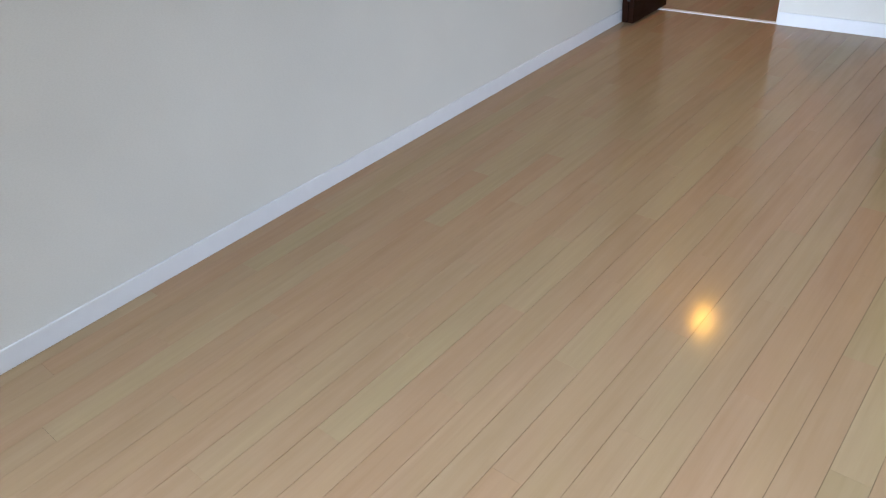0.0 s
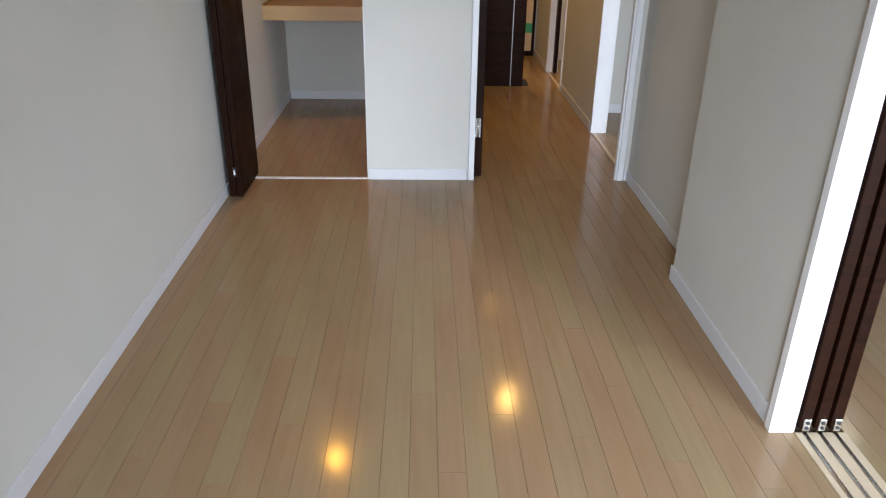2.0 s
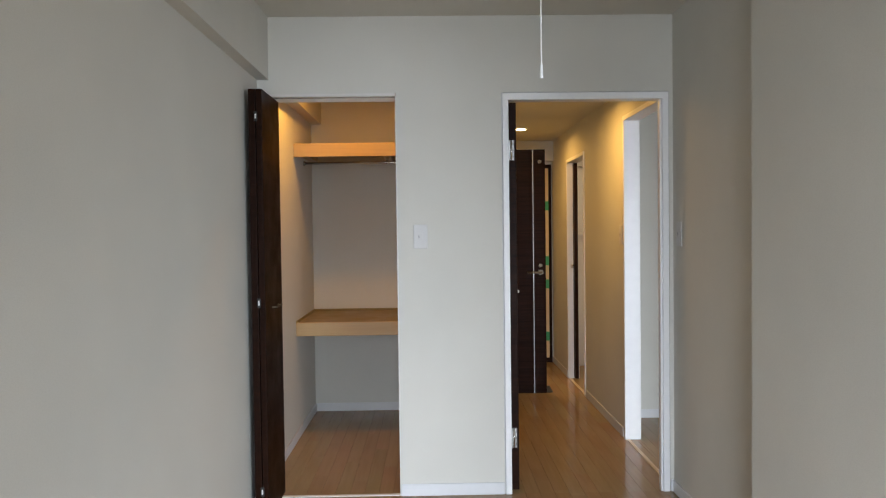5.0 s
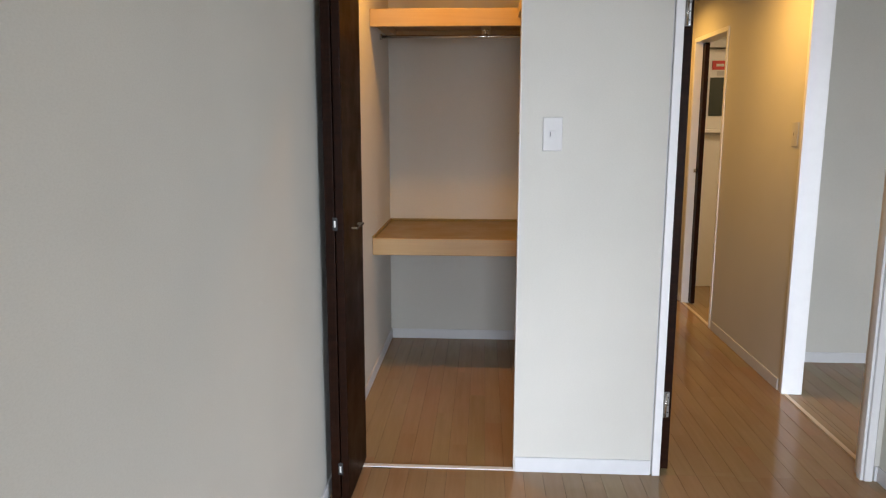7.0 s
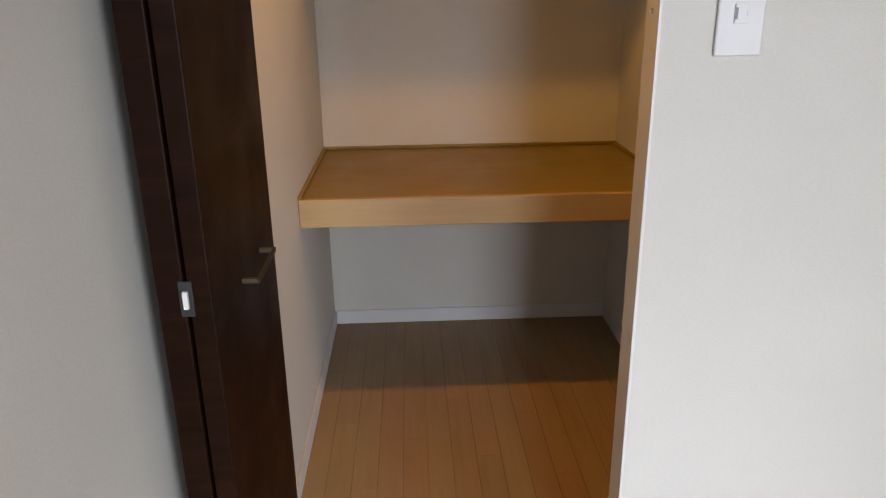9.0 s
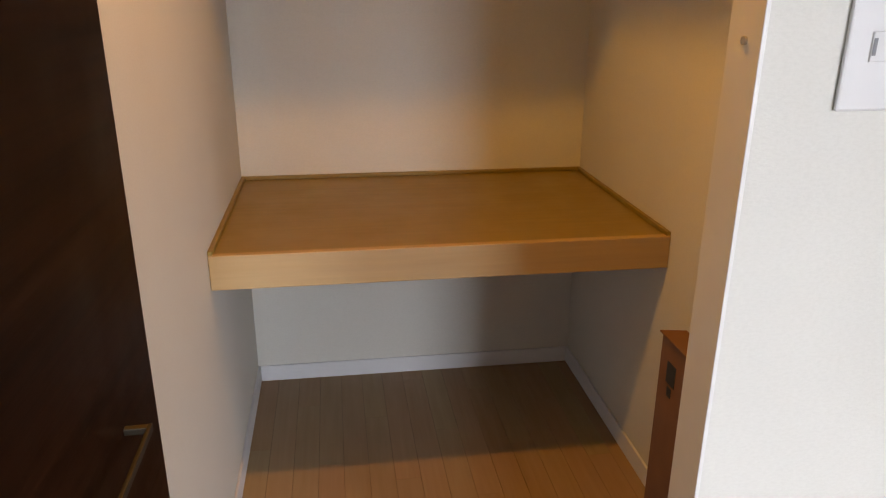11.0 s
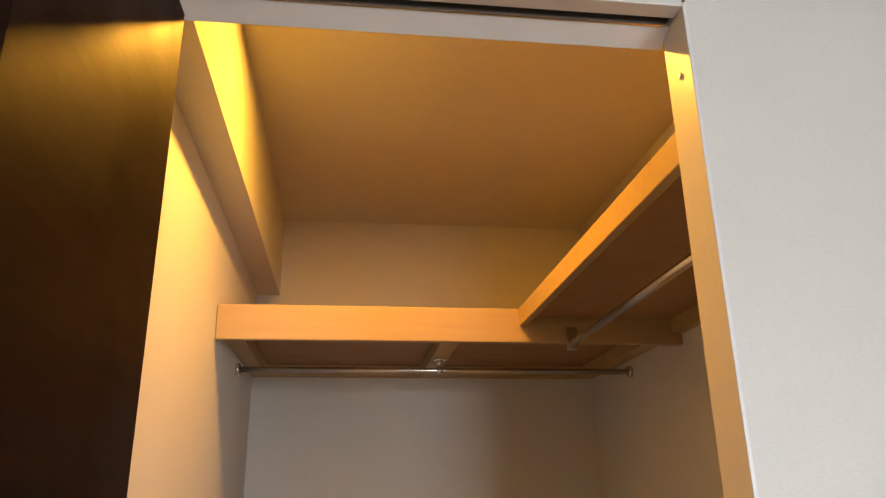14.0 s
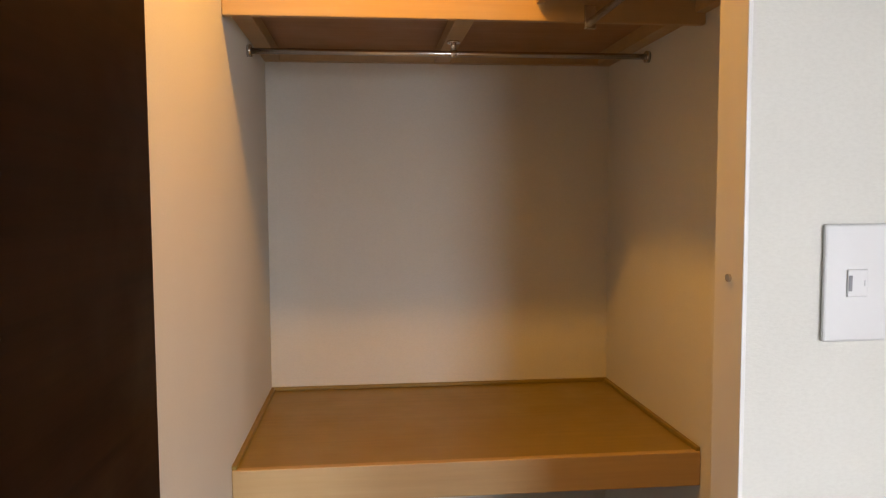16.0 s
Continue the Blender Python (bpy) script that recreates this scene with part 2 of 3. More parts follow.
walls("wall_living_right", [(XE, XE + 0.1, YB, YK, 0, H)], M_WALL, "white papered side wall of the living room")
walls("wall_washroom", [(2.75, 2.85, YK + 0.1, 3.7, 0, H), (XR + 0.085, 2.75, 3.5, 3.6, 0, H)], M_WALL, "white papered washroom walls")
walls("wall_window", [(XL - 0.12, -0.6, YB - 0.15, YB, 0, H), (-0.6, 0.62, YB - 0.15, YB, 2.05, H), (0.62, 1.9, YB - 0.15, YB, 0, H),
                           (1.9, 4.3, YB - 0.15, YB, 2.05, H), (4.3, XE + 0.1, YB - 0.15, YB, 0, H)], M_WALL, "papered wall with tall balcony windows")
structure("ceiling_bedroom", B((XL - 0.12, XE + 0.1, YB - 0.15, 0, H, H + 0.1)), M_CEIL, "white papered ceiling")
structure("ceiling_closet", B((XC - 0.1, 0.56, 0, YC + 0.1, H, H + 0.1)), M_CEIL, "white papered closet ceiling")
structure("ceiling_hall", B((0.56, XR, W, YE, HH, HH + 0.08)), M_CEIL, "white papered lower hall ceiling")
structure("ceiling_kitchen", B((0.56, XE + 0.1, 0.0, YE + 0.1, H, H + 0.1)), M_CEIL, "white papered ceiling over kitchen and washroom")


# ---- baseboards ----
def baseboard(x0, x1, y0, y1):
    bm = bmesh.new()
    box(bm, x0, x1, y0, y1, 0, 0.06, 0.002)
    ob = mesh_object("baseboard", bm, M_BASE)
    tagged(ob, "white vinyl-wrapped baseboard along the wall", "baseboard", kind="structure")


for q in [(XL, XL + 0.008, YB, -0.0), (0.006, 0.526, -0.008, 0), (1.367, XR, -0.008, 0), (XR - 0.008, XR, -1.146, -0.009), (XP - 0.008, XP, -2.043, -1.146),
          (XP - 0.008, XR, -1.146, -1.138), (XC, XC + 0.008, W, YC), (XC + 0.009, XCR - 0.009, YC - 0.008, YC), (XCR - 0.008, XCR, W, YC), (XR - 0.008, XR, 0.965, 2.07),
          (XR - 0.008, XR, 2.872, YE), (0.56, 0.568, 0.95, YE), (XR + 0.086, XE, YK - 0.008, YK)]:
    baseboard(*q)


# ---- closet opening frame ----
fr = thing("closet_doorway", -0.33, 0.04, 0, "slim white frame round the open closet", "doorway")
part("jamb", local(fr, B((0.0, 0.005, -0.002, W, 0, 2.006, 0.001))), M_FRAME, fr)
part("jamb", local(fr, B((-0.677, -0.665, -0.002, W, 0, 2.006, 0.001))), M_FRAME, fr)
bm = B((-0.665, 0.0, -0.002, 0.022, 2.0, 2.0155, 0.001), (-0.665, 0.0, 0.037, 0.068, 1.998, 2.0155, 0.001), (-0.665, 0.0, 0.022, 0.037, 2.013, 2.0155))
for v in bm.verts:
    if v.co.y > 0.06 and v.co.z < 2.003:
        v.co.z -= 0.013
part("head", local(fr, bm), M_FRAME, fr)
part("door_track", local(fr, B((-0.664, -0.001, 0.0225, 0.0365, 2.008, 2.0125))), M_BLACK, fr, "dark door track in the head")
part("track_rail", local(fr, B((-0.664, -0.001, 0.033, 0.0365, 1.9975, 2.0078))), M_CHROME, fr, "thin steel rail of the track")
part("threshold", local(fr, B((-0.664, -0.001, 0.0, 0.024, 0.0, 0.004, 0.001))), M_TRIM, fr, "thin pale sill strip")
for z in (1.306, 1.92):
    part("catch", local(fr, tube(bmesh.new(), (0.001, 0.025, z), (-0.003, 0.025, z), 0.0042, 16)), M_CHROME, fr, "small round steel catch")

# ---- folded closet door ----
fd = thing("folding_door", -0.62, -0.11, 0, "dark brown wood-grain folding closet door, folded open", "door")
for x0, x1, splay in ((-0.648, -0.6165, 0.004), (-0.6125, -0.586, 0.004)):
    bm = B((x0, x1, -0.302, 0.056, 0.012, 1.985, 0.002))
    for v in bm.verts:
        v.co.x += splay * (v.co.y - 0.056) / 0.358
    part("panel", local(fd, bm), M_DARK, fd)
for z in (0.14, 1.01, 1.86):
    hinge = part("hinge", local(fd, B((-0.6265, -0.6105, -0.304, -0.299, z - 0.022, z + 0.022, 0.001))), M_BLACK, fd, "small dark hinge plate")
    part("hinge_pin", local(fd, B((-0.6215, -0.6155, -0.309, -0.3035, z - 0.011, z + 0.011, 0.001))), M_PLASTIC, hinge, "pale hinge knuckle")
bm = bmesh.new()
box(bm, -0.567, -0.563, -0.174, -0.046, 0.974, 0.982, 0.001)
hd = part("handle", local(fd, bm), M_BAR, fd, "slim dark nickel bar handle")
for y in (-0.170, -0.050):
    part("handle_post", local(fd, B((-0.587, -0.566, y - 0.0035, y + 0.0035, 0.9745, 0.9815, 0.001))), M_BRONZE, fd)

# ---- hall door frame and open leaf ----
df = thing("hall_doorway", 0.95, 0.04, 0, "white frame of the open hall door", "doorway")
part("jamb", local(df, B((0.533, 0.563, -0.010, W + 0.01, 0, 1.975, 0.002))), M_TRIM, df)
part("jamb", local(df, B((1.330, 1.360, -0.010, W + 0.01, 0, 1.975, 0.002))), M_TRIM, df)
part("head", local(df, B((0.533, 1.360, -0.010, W + 0.01, 1.975, 2.008, 0.002))), M_TRIM, df)
for q in ((0.527, 0.5325, 0.004, W, 0, 2.0135), (1.3605, 1.366, 0.004, W, 0, 2.0135), (0.533, 1.360, 0.004, W, 2.0085, 2.0135)):
    part("joint", local(df, B(q)), M_PLASTIC_GREY, df, "narrow grey joint round the casing")
part("door_stop", local(df, B((1.319, 1.3295, 0.0, 0.03, 0, 1.9745, 0.001))), M_TRIM, df)
dl = thing("hall_door", 0.6, 0.1, 0, "dark brown wood-grain door standing open into the hall", "door")
part("leaf", local(dl, B((0.567, 0.605, 0.036, 0.78, 0.008, 1.968, 0.002))), M_DARK, dl)
for z in (0.275, 1.729):
    part("hinge", local(dl, B((0.564, 0.594, 0.026, 0.0355, z - 0.05, z + 0.05, 0.001))), M_HINGE, dl, "steel butt hinge")
    part("hinge_knuckle", local(dl, tube(bmesh.new(), (0.579, 0.0225, z - 0.048), (0.579, 0.0225, z + 0.048), 0.0055, 14)), M_CHROME, dl, "", True)
    for dz in (-0.03, 0.0, 0.03):
        part("screw", local(dl, tube(bmesh.new(), (0.589, 0.0262, z + dz), (0.589, 0.0245, z + dz), 0.003, 10)), M_BLACK, dl)
bm = tube(bmesh.new(), (0.605, 0.71, 0.97), (0.68, 0.71, 0.97), 0.009)
tube(bm, (0.674, 0.715, 0.97), (0.674, 0.60, 0.97), 0.008)
part("lever_handle", local(dl, bm), M_CHROME, dl, "steel lever handle", True)
part("rosette", local(dl, tube(bmesh.new(), (0.6045, 0.71, 0.97), (0.612, 0.71, 0.97), 0.024)), M_CHROME, dl, "", True)
part("latch_plate", local(dl, B((0.577, 0.595, 0.7795, 0.7815, 0.87, 1.07))), M_HINGE, dl, "steel latch plate")

# ---- sliding doors and pocket ----
sf = thing("sliding_doorway", 1.37, -2.06, 0, "white post of the sliding door opening", "doorway")
part("post", local(sf, B((1.262, 1.334, -2.076, -2.045, 0, 2.04, 0.002))), M_TRIM, sf)
part("head", local(sf, B((1.270, 1.334, -4.75, -2.077, 2.0, 2.04, 0.002))), M_TRIM, sf)
for i in range(3):
    x = 1.344 + i * 0.0435
    sd = thing("sliding_door", x + 0.017, -1.64, 0, "dark brown sliding door panel pushed into its pocket", "door", "sliding door panels")
    part("panel", local(sd, B((x, x + 0.032, -2.078, -1.20, 0.012, 1.99, 0.003))), M_DARK, sd)
    g = part("guide", local(sd, B((x + 0.006, x + 0.026, -2.086, -2.076, 0.012, 0.052, 0.002))), M_CHROME, sd, "steel bottom guide")
    for z in (0.024, 0.040):
        part("screw", local(sd, tube(bmesh.new(), (x + 0.016, -2.0855, z), (x + 0.016, -2.0885, z), 0.005, 12)), M_BLACK, sd)
tr = thing("sliding_door_track", 1.405, -3.4, 0, "pale floor sill with three metal grooves", "door track")
for x0, x1 in ((1.336, 1.354), (1.366, 1.3975), (1.4095, 1.441), (1.453, 1.478)):
    part("sill", local(tr, B((x0, x1, -4.75, -2.079, -0.012, 0.0035, 0.0008))), M_SILL, tr)
for x in (1.360, 1.4035, 1.447):
    part("groove", local(tr, B((x - 0.0058, x + 0.0058, -4.75, -2.079, -0.012, -0.004), (x - 0.0058, x - 0.0045, -4.75, -2.079, -0.004, 0.005), (x + 0.0045, x + 0.0058, -4.75, -2.079, -0.004, 0.005))), M_CHROME, tr)


# ---- kitchen doorway and washroom doorway frames ----
def side_frame(name, y0, y1, top, label):
    f = thing(name, XR + 0.04, (y0 + y1) / 2, 0, label, "doorway")
    part("jamb", local(f, B((XR - 0.008, XR + 0.093, y0, y0 + 0.028, 0, top, 0.002))), M_TRIM, f)
    part("jamb", local(f, B((XR - 0.008, XR + 0.093, y1 - 0.028, y1, 0, top, 0.002))), M_TRIM, f)
    part("head", local(f, B((XR - 0.008, XR + 0.093, y0, y1, top, top + 0.03, 0.002))), M_TRIM, f)
    part("sill", local(f, B((XR, XR + 0.022, y0 + 0.028, y1 - 0.028, -0.012, 0.004, 0.001))), M_SILL, f, "pale wooden sill")
    return f


side_frame("kitchen_doorway", 0.115, 0.93, 2.0, "white frame of the kitchen doorway")
side_frame("washroom_doorway", 2.10, 2.84, 1.91, "white frame of the washroom doorway")
wd = thing("washroom_door", XR + 0.04, 2.80, 0, "dark brown sliding washroom door, slid open", "door")
part("leaf", local(wd, B((XR + 0.045, XR + 0.075, 2.745, 2.811, 0.01, 1.905, 0.002))), M_DARK, wd)
bm = tube(bmesh.new(), (XR + 0.045, 2.775, 1.0), (XR + 0.019, 2.775, 1.0), 0.014)
part("knob", local(wd, bm), M_CHROME, wd, "", True)

# ---- hall: toilet door, entrance door ----
td = thing("toilet_door", 0.8, 2.215, 0, "dark brown door with a silver strip, standing open across the hall", "door")
part("leaf", local(td, B((0.57, 1.09, 2.20, 2.233, 0.01, 1.968, 0.002))), M_DARK, td)
part("inlay_strip", local(td, B((0.988, 0.994, 2.197, 2.2005, 0.012, 1.965))), M_HINGE, td, "narrow silver inlay strip")
bm = tube(bmesh.new(), (1.048, 2.20, 0.985), (1.048, 2.155, 0.985), 0.009)
tube(bm, (1.055, 2.157, 0.985), (0.935, 2.157, 0.985), 0.008)
part("lever_handle", local(td, bm), M_BRONZE, td, "steel lever handle", True)
part("rosette", local(td, tube(bmesh.new(), (1.048, 2.2005, 0.985), (1.048, 2.194, 0.985), 0.022)), M_BRONZE, td, "", True)
part("lock_plate", local(td, tube(bmesh.new(), (1.048, 2.20, 1.04), (1.048, 2.194, 1.04), 0.014)), M_BRONZE, td)
part("closer_knob", local(td, tube(bmesh.new(), (1.046, 2.20, 1.87), (1.046, 2.186, 1.87), 0.014)), M_BRONZE, td)
for z in (0.25, 1.0, 1.75):
    part("hinge", local(td, B((0.562, 0.5695, 2.203, 2.23, z - 0.05, z + 0.05, 0.001))), M_HINGE, td, "steel butt hinge")
st = thing("door_stopper", 1.115, 2.29, 0, "small black rubber doorstop on the floor", "doorstop")
part("wedge", local(st, tube(bmesh.new(), (1.115, 2.29, 0), (1.115, 2.29, 0.05), 0.04, 16, 0.012)), M_BLACK, st)
ed = thing("entrance_door", 1.0, YE - 0.03, 0, "entrance door covered with pale protective board and green tape", "door")
part("leaf", local(ed, B((0.62, 1.37, YE - 0.04, YE - 0.005, 0.0, 1.97, 0.002))), M_DARK, ed)
part("protective_board", local(ed, B((0.66, 1.34, YE - 0.046, YE - 0.041, 0.05, 1.93))), M_CARD_LIGHT, ed, "pale protective board")
for z in (0.26, 0.78, 1.01, 1.555):
    part("tape", local(ed, B((0.9, 1.34, YE - 0.049, YE - 0.0465, z - 0.04, z + 0.05))), M_TAPE, ed, "green masking tape")


# ---- switches ----
def switch_plate(name, m, label):
    s = thing(name, 0, 0, 0, label, "switch")
    part("plate", B((-0.035, 0.035, -0.0055, 0.0, -0.06, 0.06, 0.0026)), M_SWITCH, s)
    part("rocker", B((-0.011, 0.011, -0.0075, -0.005, -0.014, 0.014, 0.001)), M_SWITCH, s)
    part("indicator", B((-0.010, -0.0065, -0.0083, -0.0073, -0.008, 0.008)), M_SLOT, s, "dark indicator slot")
    part("lamp_dot", B((0.007, 0.0085, -0.0083, -0.0073, -0.003, 0.003)), M_PLASTIC_GREY, s)
    s.matrix_world = m
    return s


switch_plate("light_switch", pose(0.119, -0.0005, 1.302), "white plastic light switch on the wall beside the closet")
switch_plate("light_switch", pose(XR - 0.0005, -0.10, 1.30, 0, 0, -90), "white plastic light switch on the recessed wall")
switch_plate("light_switch", pose(XR - 0.0005, 1.0, 1.29, 0, 0, -90), "white plastic light switch on the hall wall")

# ---- closet: lower shelf, upper shelf, rods, box ----
ls = thing("closet_shelf", -0.12, 1.4, 0.66, "pale wood deep shelf built across the closet", "shelf")
part("board", local(ls, B((XC, XCR, 1.036, YC, 0.725, 0.75))), M_SHELF, ls)
part("fascia", local(ls, B((XC + 0.001, XCR - 0.001, 1.030, 1.052, 0.664, 0.752, 0.003))), M_FASCIA, ls)
part("underside", local(ls, B((XC, XCR, 1.053, YC, 0.690, 0.7245))), M_PLY, ls)
for q in [(XC, XC + 0.012, 1.034, YC - 0.0125, 0.7505, 0.762, 0.002), (XCR - 0.012, XCR, 1.034, YC - 0.0125, 0.7505, 0.762, 0.002), (XC, XCR, YC - 0.012, YC, 0.7505, 0.762, 0.002)]:
    part("edge_strip", local(ls, B(q)), M_SHELF, ls)
us = thing("hat_shelf", -0.12, 1.4, 1.81, "pale wood L-shaped upper closet shelf with a clothes rail", "shelf")
part("board", local(us, B((XC, XCR, 1.05, YC, 1.876, 1.893))), M_PLY, us)
part("board", local(us, B((0.050, XCR, W + 0.002, 1.045, 1.876, 1.893))), M_PLY, us)
part("fascia", local(us, B((XC + 0.001, XCR - 0.001, 1.046, 1.066, 1.811, 1.897, 0.003))), M_FASCIA, us)
part("fascia", local(us, B((0.031, 0.0495, W + 0.002, 1.0455, 1.851, 1.897, 0.002))), M_FASCIA, us)
for x in (XC, -0.148, XCR - 0.05):
    part("batten", local(us, B((x, x + 0.05, 1.067, YC - 0.031, 1.838, 1.8755, 0.002))), M_FASCIA, us)
part("batten", local(us, B((XC, XCR, YC - 0.03, YC, 1.838, 1.8755, 0.002))), M_FASCIA, us)
part("batten", local(us, B((XCR - 0.03, XCR, W + 0.002, 1.045, 1.838, 1.8755, 0.002))), M_FASCIA, us)
cr = thing("clothes_rail", -0.12, 1.412, 1.80, "chrome clothes rail under the upper closet shelf", "rail")
part("rod", local(cr, tube(bmesh.new(), (XC, 1.412, 1.803), (XCR, 1.412, 1.803), 0.0085, 24)), M_CHROME, cr, "", True)
for x0, x1 in ((XC, XC + 0.012), (XCR - 0.012, XCR)):
    part("flange", local(cr, tube(bmesh.new(), (x0, 1.412, 1.803), (x1, 1.412, 1.803), 0.017, 24)), M_CHROME, cr, "", True)
bm = tube(bmesh.new(), (-0.123, 1.412, 1.838), (-0.123, 1.412, 1.815), 0.008, 16)
tube(bm, (-0.123, 1.412, 1.8385), (-0.123, 1.412, 1.832), 0.018, 20)
part("hanger", local(cr, bm), M_CHROME, cr, "centre bracket of the rail", True)
part("collar", local(cr, tube(bmesh.new(), (-0.132, 1.412, 1.803), (-0.114, 1.412, 1.803), 0.0115, 20)), M_CHROME, cr, "", True)
sr = thing("clothes_rail", 0.162, 0.6, 1.83, "chrome clothes rail under the side shelf", "rail")
part("rod", local(sr, tube(bmesh.new(), (0.162, W + 0.001, 1.809), (0.162, 1.045, 1.809), 0.009, 24)), M_CHROME, sr, "", True)
part("bracket", local(sr, B((0.148, 0.176, 1.038, 1.0455, 1.793, 1.850, 0.002))), M_CHROME, sr, "steel end bracket")

bx = thing("cardboard_box", 0.38, 0.5, 0, "tall brown cardboard box standing on the closet floor", "box")
part("body", local(bx, B((0.315, 0.44, 0.20, 0.74, 0.0, 0.625, 0.003))), M_CARD, bx)
bm = B((0.308, 0.372, 0.20, 0.742, 0.6255, 0.6295, 0.001))
for v in bm.verts:
    v.co.z += 0.09 * (0.372 - v.co.x)
part("flap", local(bx, bm), M_CARD, bx)
part("flap", local(bx, B((0.376, 0.442, 0.20, 0.735, 0.6255, 0.6295, 0.001))), M_CARD, bx)
part("tape", local(bx, B((0.340, 0.412, 0.7405, 0.7412, 0.50, 0.62))), M_CARD_LIGHT, bx, "strip of pale packing tape")
part("print_mark", local(bx, B((0.3135, 0.3148, 0.66, 0.70, 0.53, 0.58))), M_BLACK, bx, "small dark printed mark")
part("print_mark", local(bx, B((0.3135, 0.3148, 0.672, 0.69, 0.50, 0.522))), M_BLACK, bx, "small dark printed mark")


# ---- ceiling lamps ----
def downlight(x, y, z, label):
    d = thing("downlight", x, y, z, label, "ceiling lamp", "downlights")
    bm = bmesh.new()
    tube(bm, (x, y, z), (x, y, z - 0.012), 0.062, 32, 0.056)
    part("rim", local(d, bm), M_TRIM, d)
    part("lens", local(d, tube(bmesh.new(), (x, y, z - 0.0122), (x, y, z - 0.0145), 0.045, 28)), M_LENS, d)


downlight(-0.335, 0.552, H, "round ceiling lamp, lit, inside the closet")
downlight(0.96, 1.0, HH, "round recessed ceiling lamp, lit, in the hall")
downlight(0.95, 2.62, HH, "round recessed ceiling lamp, lit, in the hall")
downlight(3.55, 0.75, H, "round ceiling lamp, lit, in the kitchen")
downlight(2.2, 2.1, H, "round ceiling lamp, lit, in the washroom")

# ---- pull cord of the bedroom lamp ----
pc = thing("pull_cord", 0.475, -1.66, H, "thin white pull cord hanging from the ceiling", "cord")
part("cord", local(pc, tube(bmesh.new(), (0.475, -1.66, H), (0.475, -1.66, 1.775), 0.0016, 8)), M_PLASTIC, pc)
part("knob", local(pc, tube(bmesh.new(), (0.475, -1.66, 1.78), (0.475, -1.66, 1.742), 0.003, 12, 0.005)), M_PLASTIC, pc)
part("ceiling_rose", local(pc, tube(bmesh.new(), (0.475, -1.66, H), (0.475, -1.66, H - 0.02), 0.05, 24, 0.04)), M_PLASTIC, pc)

# ---- washroom ----
vu = thing("vanity_unit", 1.95, 3.3, 0, "white washstand with mirror cabinet in the washroom", "washstand")
part("cabinet", local(vu, B((1.55, 2.3, 3.40, 3.5, 0, 1.262, 0.004))), M_PLASTIC, vu)
part("ledge", local(vu, B((1.54, 2.31, 3.33, 3.5, 1.265, 1.295, 0.006))), M_PLASTIC, vu)
part("mirror_frame", local(vu, B((1.55, 2.3, 3.38, 3.5, 1.297, 1.92, 0.004))), M_PLASTIC, vu)
part("mirror", local(vu, B((1.66, 1.85, 3.374, 3.379, 1.40, 1.70))), M_MIRROR_DARK, vu, "mirror with its dark green reflection painted on")
part("label", local(vu, B((1.67, 1.83, 3.372, 3.379, 1.76, 1.83))), M_RED, vu, "red sticker")
part("print_bar", local(vu, B((1.70, 1.76, 3.3705, 3.3718, 1.785, 1.805))), M_PLASTIC, vu, "pale printed bar")
part("notice", local(vu, B((1.71, 1.77, 3.376, 3.379, 1.715, 1.75))), M_PLASTIC_GREY, vu, "small grey notice")
part("lamp_shelf", local(vu, B((1.55, 2.3, 3.30, 3.5, 1.925, 1.985, 0.004))), M_PLASTIC_GREY, vu, "grey lamp housing")


# ---- windows behind ----
def window(name, x0, x1):
    w = thing(name, (x0 + x1) / 2, YB - 0.08, 0, "tall white-framed sliding balcony window", "window")
    w["kind"] = "structure"
    mid = (x0 + x1) / 2
    part("window_frame", local(w, B((x0, x0 + 0.05, YB - 0.12, YB - 0.04, 0.02, 2.05), (x1 - 0.05, x1, YB - 0.12, YB - 0.04, 0.02, 2.05), (mid - 0.03, mid + 0.03, YB - 0.12, YB - 0.04, 0.02, 2.05),
                                    (x0 + 0.05, x1 - 0.05, YB - 0.12, YB - 0.04, 2.0, 2.05), (x0 + 0.05, x1 - 0.05, YB - 0.12, YB - 0.04, 0.02, 0.07))), M_TRIM, w)
    for a, b in ((x0 + 0.05, mid - 0.03), (mid + 0.03, x1 - 0.05)):
        g = part("pane", local(w, B((a, b, YB - 0.083, YB - 0.077, 0.07, 2.0))), M_GLASS, w)
        g.visible_shadow = False


window("window_1", -0.6, 0.62)
window("window_2", 1.9, 4.3)
structure("ground", B((-60, 60, -80, 60, -0.4, -0.2)), M_CONCRETE, "plain grey ground outside")

# ---- floors ----
floor = structure("floor", B((XL - 0.1, XE, YB - 0.1, YE, -0.1, -0.012)), M_GROOVE, "pale maple strip flooring, glossy, laid lengthwise")
PITCH, X0 = 0.0742, 0.187
plank_meshes = {}


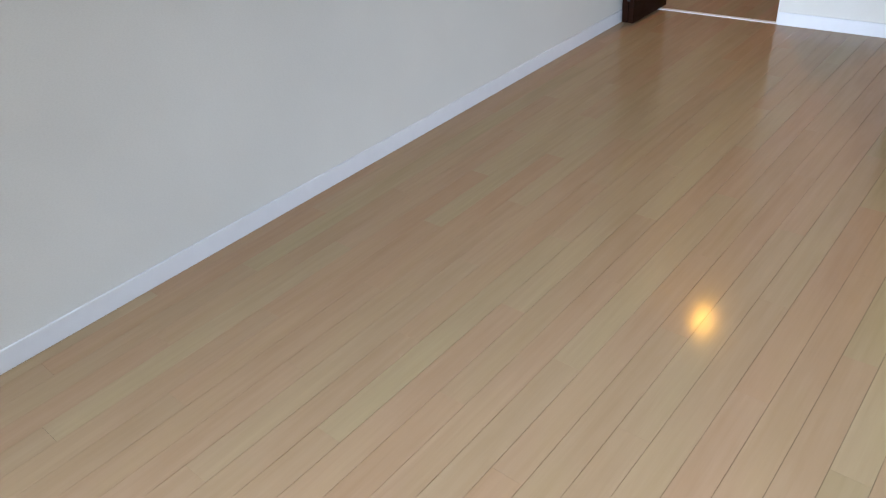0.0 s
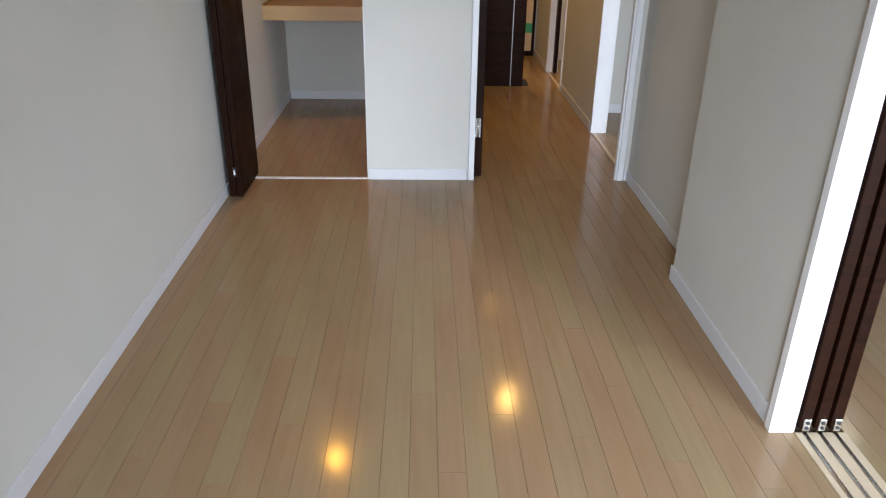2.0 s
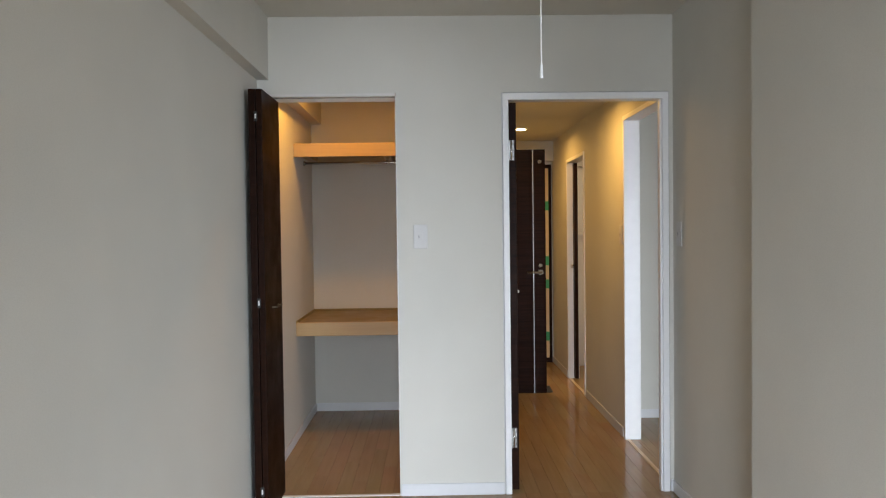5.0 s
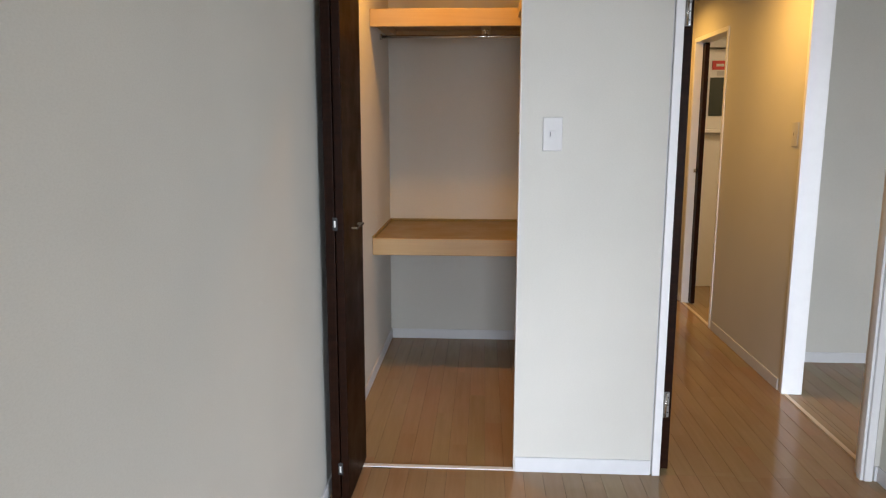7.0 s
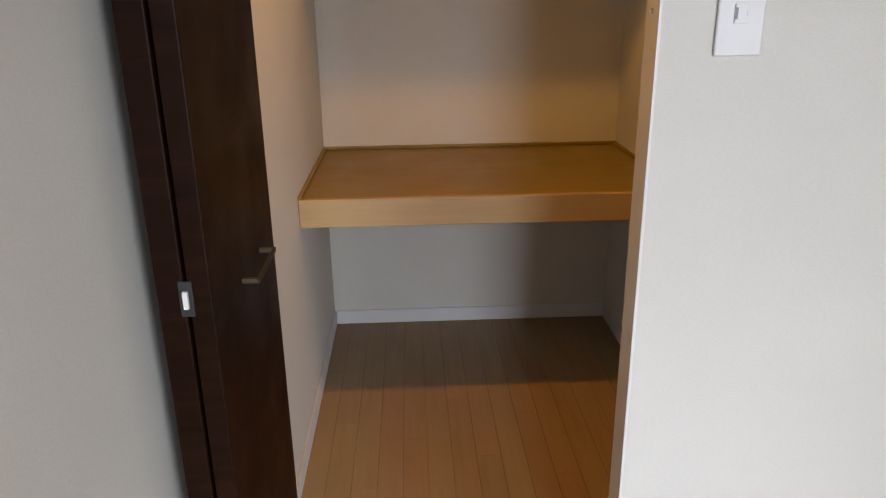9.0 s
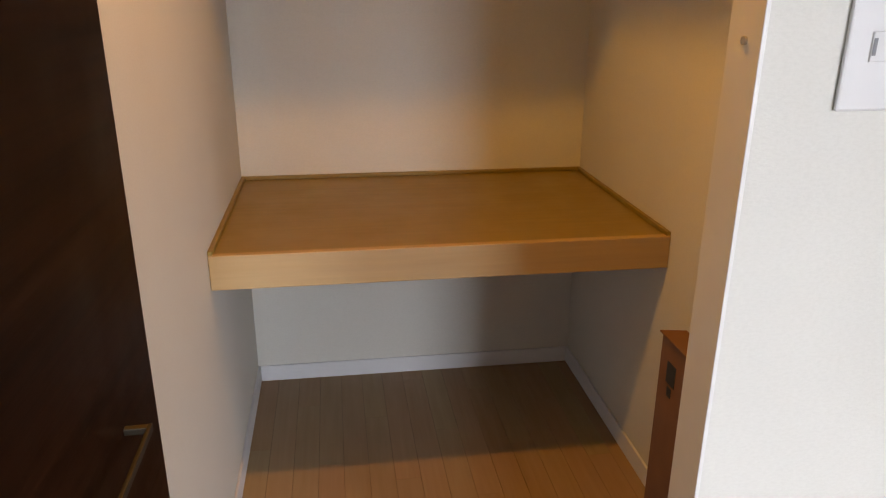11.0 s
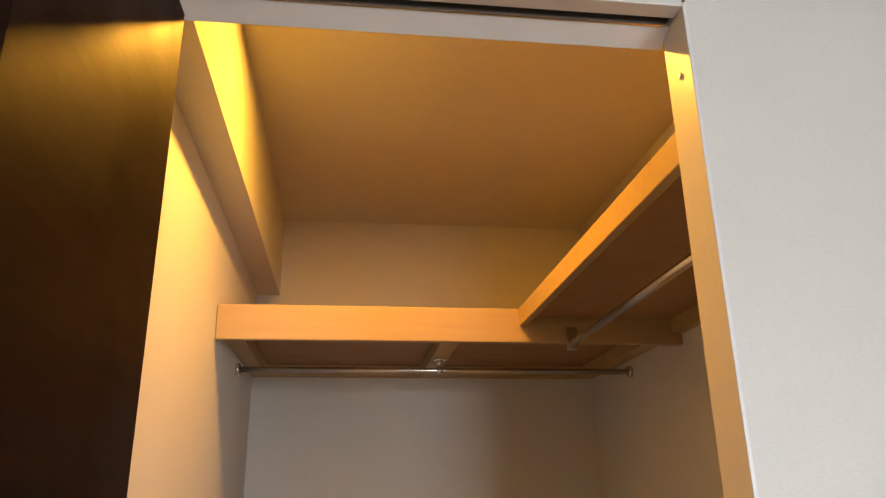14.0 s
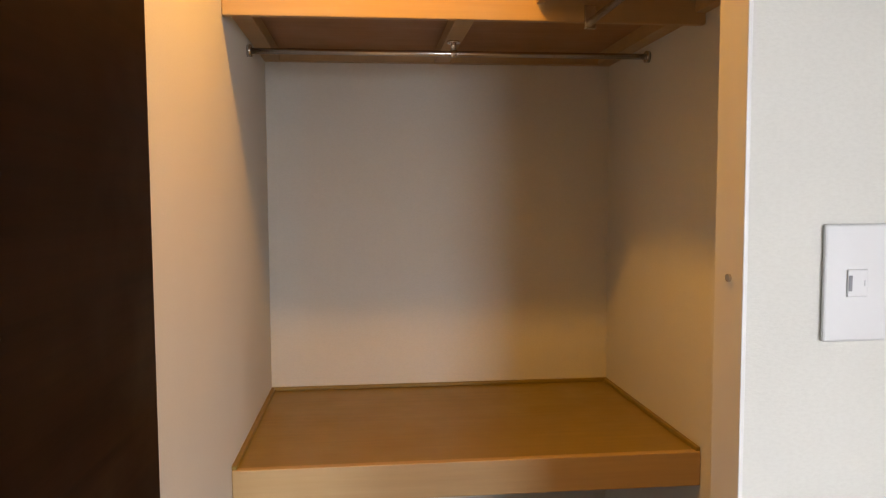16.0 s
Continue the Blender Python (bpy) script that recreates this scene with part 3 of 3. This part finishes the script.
def plank_data(w, length):
    key = (round(w, 3), round(length, 3))
    if key not in plank_meshes:
        g, e, h = 0.00034, 0.00055, 0.0001
        a, b, c, d = -w / 2 + g, w / 2 - g, -length / 2 + h, length / 2 - h
        vs = [(a, c, -0.012), (b, c, -0.012), (b, d, -0.012), (a, d, -0.012),
              (a, c, -e), (b, c, -e), (b, d, -e), (a, d, -e),
              (a + e, c + h, 0), (b - e, c + h, 0), (b - e, d - h, 0), (a + e, d - h, 0)]
        fs = [(8, 9, 10, 11)]
        for i in range(4):
            j = (i + 1) % 4
            fs += [(i, j, j + 4, i + 4), (i + 4, j + 4, j + 8, i + 8)]
        me = bpy.data.meshes.new("plank")
        me.from_pydata(vs, [], fs)
        plank_meshes[key] = me
    return plank_meshes[key]


def strips(x0, x1, y0, y1, length):
    """Rows of planks over a rectangle, each row with its own stagger."""
    k = math.floor((x0 - X0) / PITCH)
    while X0 + k * PITCH < x1 - 0.002:
        a, b = max(x0, X0 + k * PITCH), min(x1, X0 + (k + 1) * PITCH)
        if b - a > 0.003:
            y = y0 - length * ((k * 0.37) % 1.0)
            while y < y1 - 0.01:
                c, d = max(y, y0), min(y + length, y1)
                if d - c > 0.004:
                    yield a, b, c, d
                y += length
        k += 1


def lay(x0, x1, y0, y1, length):
    for a, b, c, d in strips(x0, x1, y0, y1, length):
        me = plank_data(b - a, d - c)
        if not me.materials:
            me.materials.append(M_FLOOR)
        ob = new("plank", me)
        ob.location = ((a + b) / 2, (c + d) / 2, 0)
        ob.parent = floor


def lay_joined(name, x0, x1, y0, y1, length):
    vs, fs = [], []
    for a, b, c, d in strips(x0, x1, y0, y1, length):
        me = plank_data(b - a, d - c)
        o = len(vs)
        vs += [(v.co.x + (a + b) / 2, v.co.y + (c + d) / 2, v.co.z) for v in me.vertices]
        fs += [tuple(i + o for i in p.vertices) for p in me.polygons]
    me = bpy.data.meshes.new(name)
    me.from_pydata(vs, [], fs)
    me.materials.append(M_FLOOR_JOINED)
    ob = new(name, me)
    ob.parent = floor
    tagged(ob, kind="stuff")


lay(XL, 1.336, YB, 0.0, 0.909)
lay(XC, XCR, 0.024, YC, 0.909)
lay(0.56, XR, 0.0, 2.6, 0.909)
lay_joined("far_planks", 0.56, XR, 2.6, YE, 0.909)
lay_joined("far_planks", 1.478, XE, YB, -1.19, 0.909)
lay_joined("far_planks", 1.47, XE, -1.19, YK, 0.909)
lay_joined("far_planks", 1.336, 1.385, -1.146, 0.0, 0.909)
lay_joined("far_planks", XR + 0.085, 2.75, YK + 0.1, 3.5, 0.909)
lay_joined("far_planks", XR + 0.022, XR + 0.085, 0.143, 0.902, 0.909)
lay_joined("far_planks", XR + 0.022, XR + 0.085, 2.128, 2.812, 0.909)
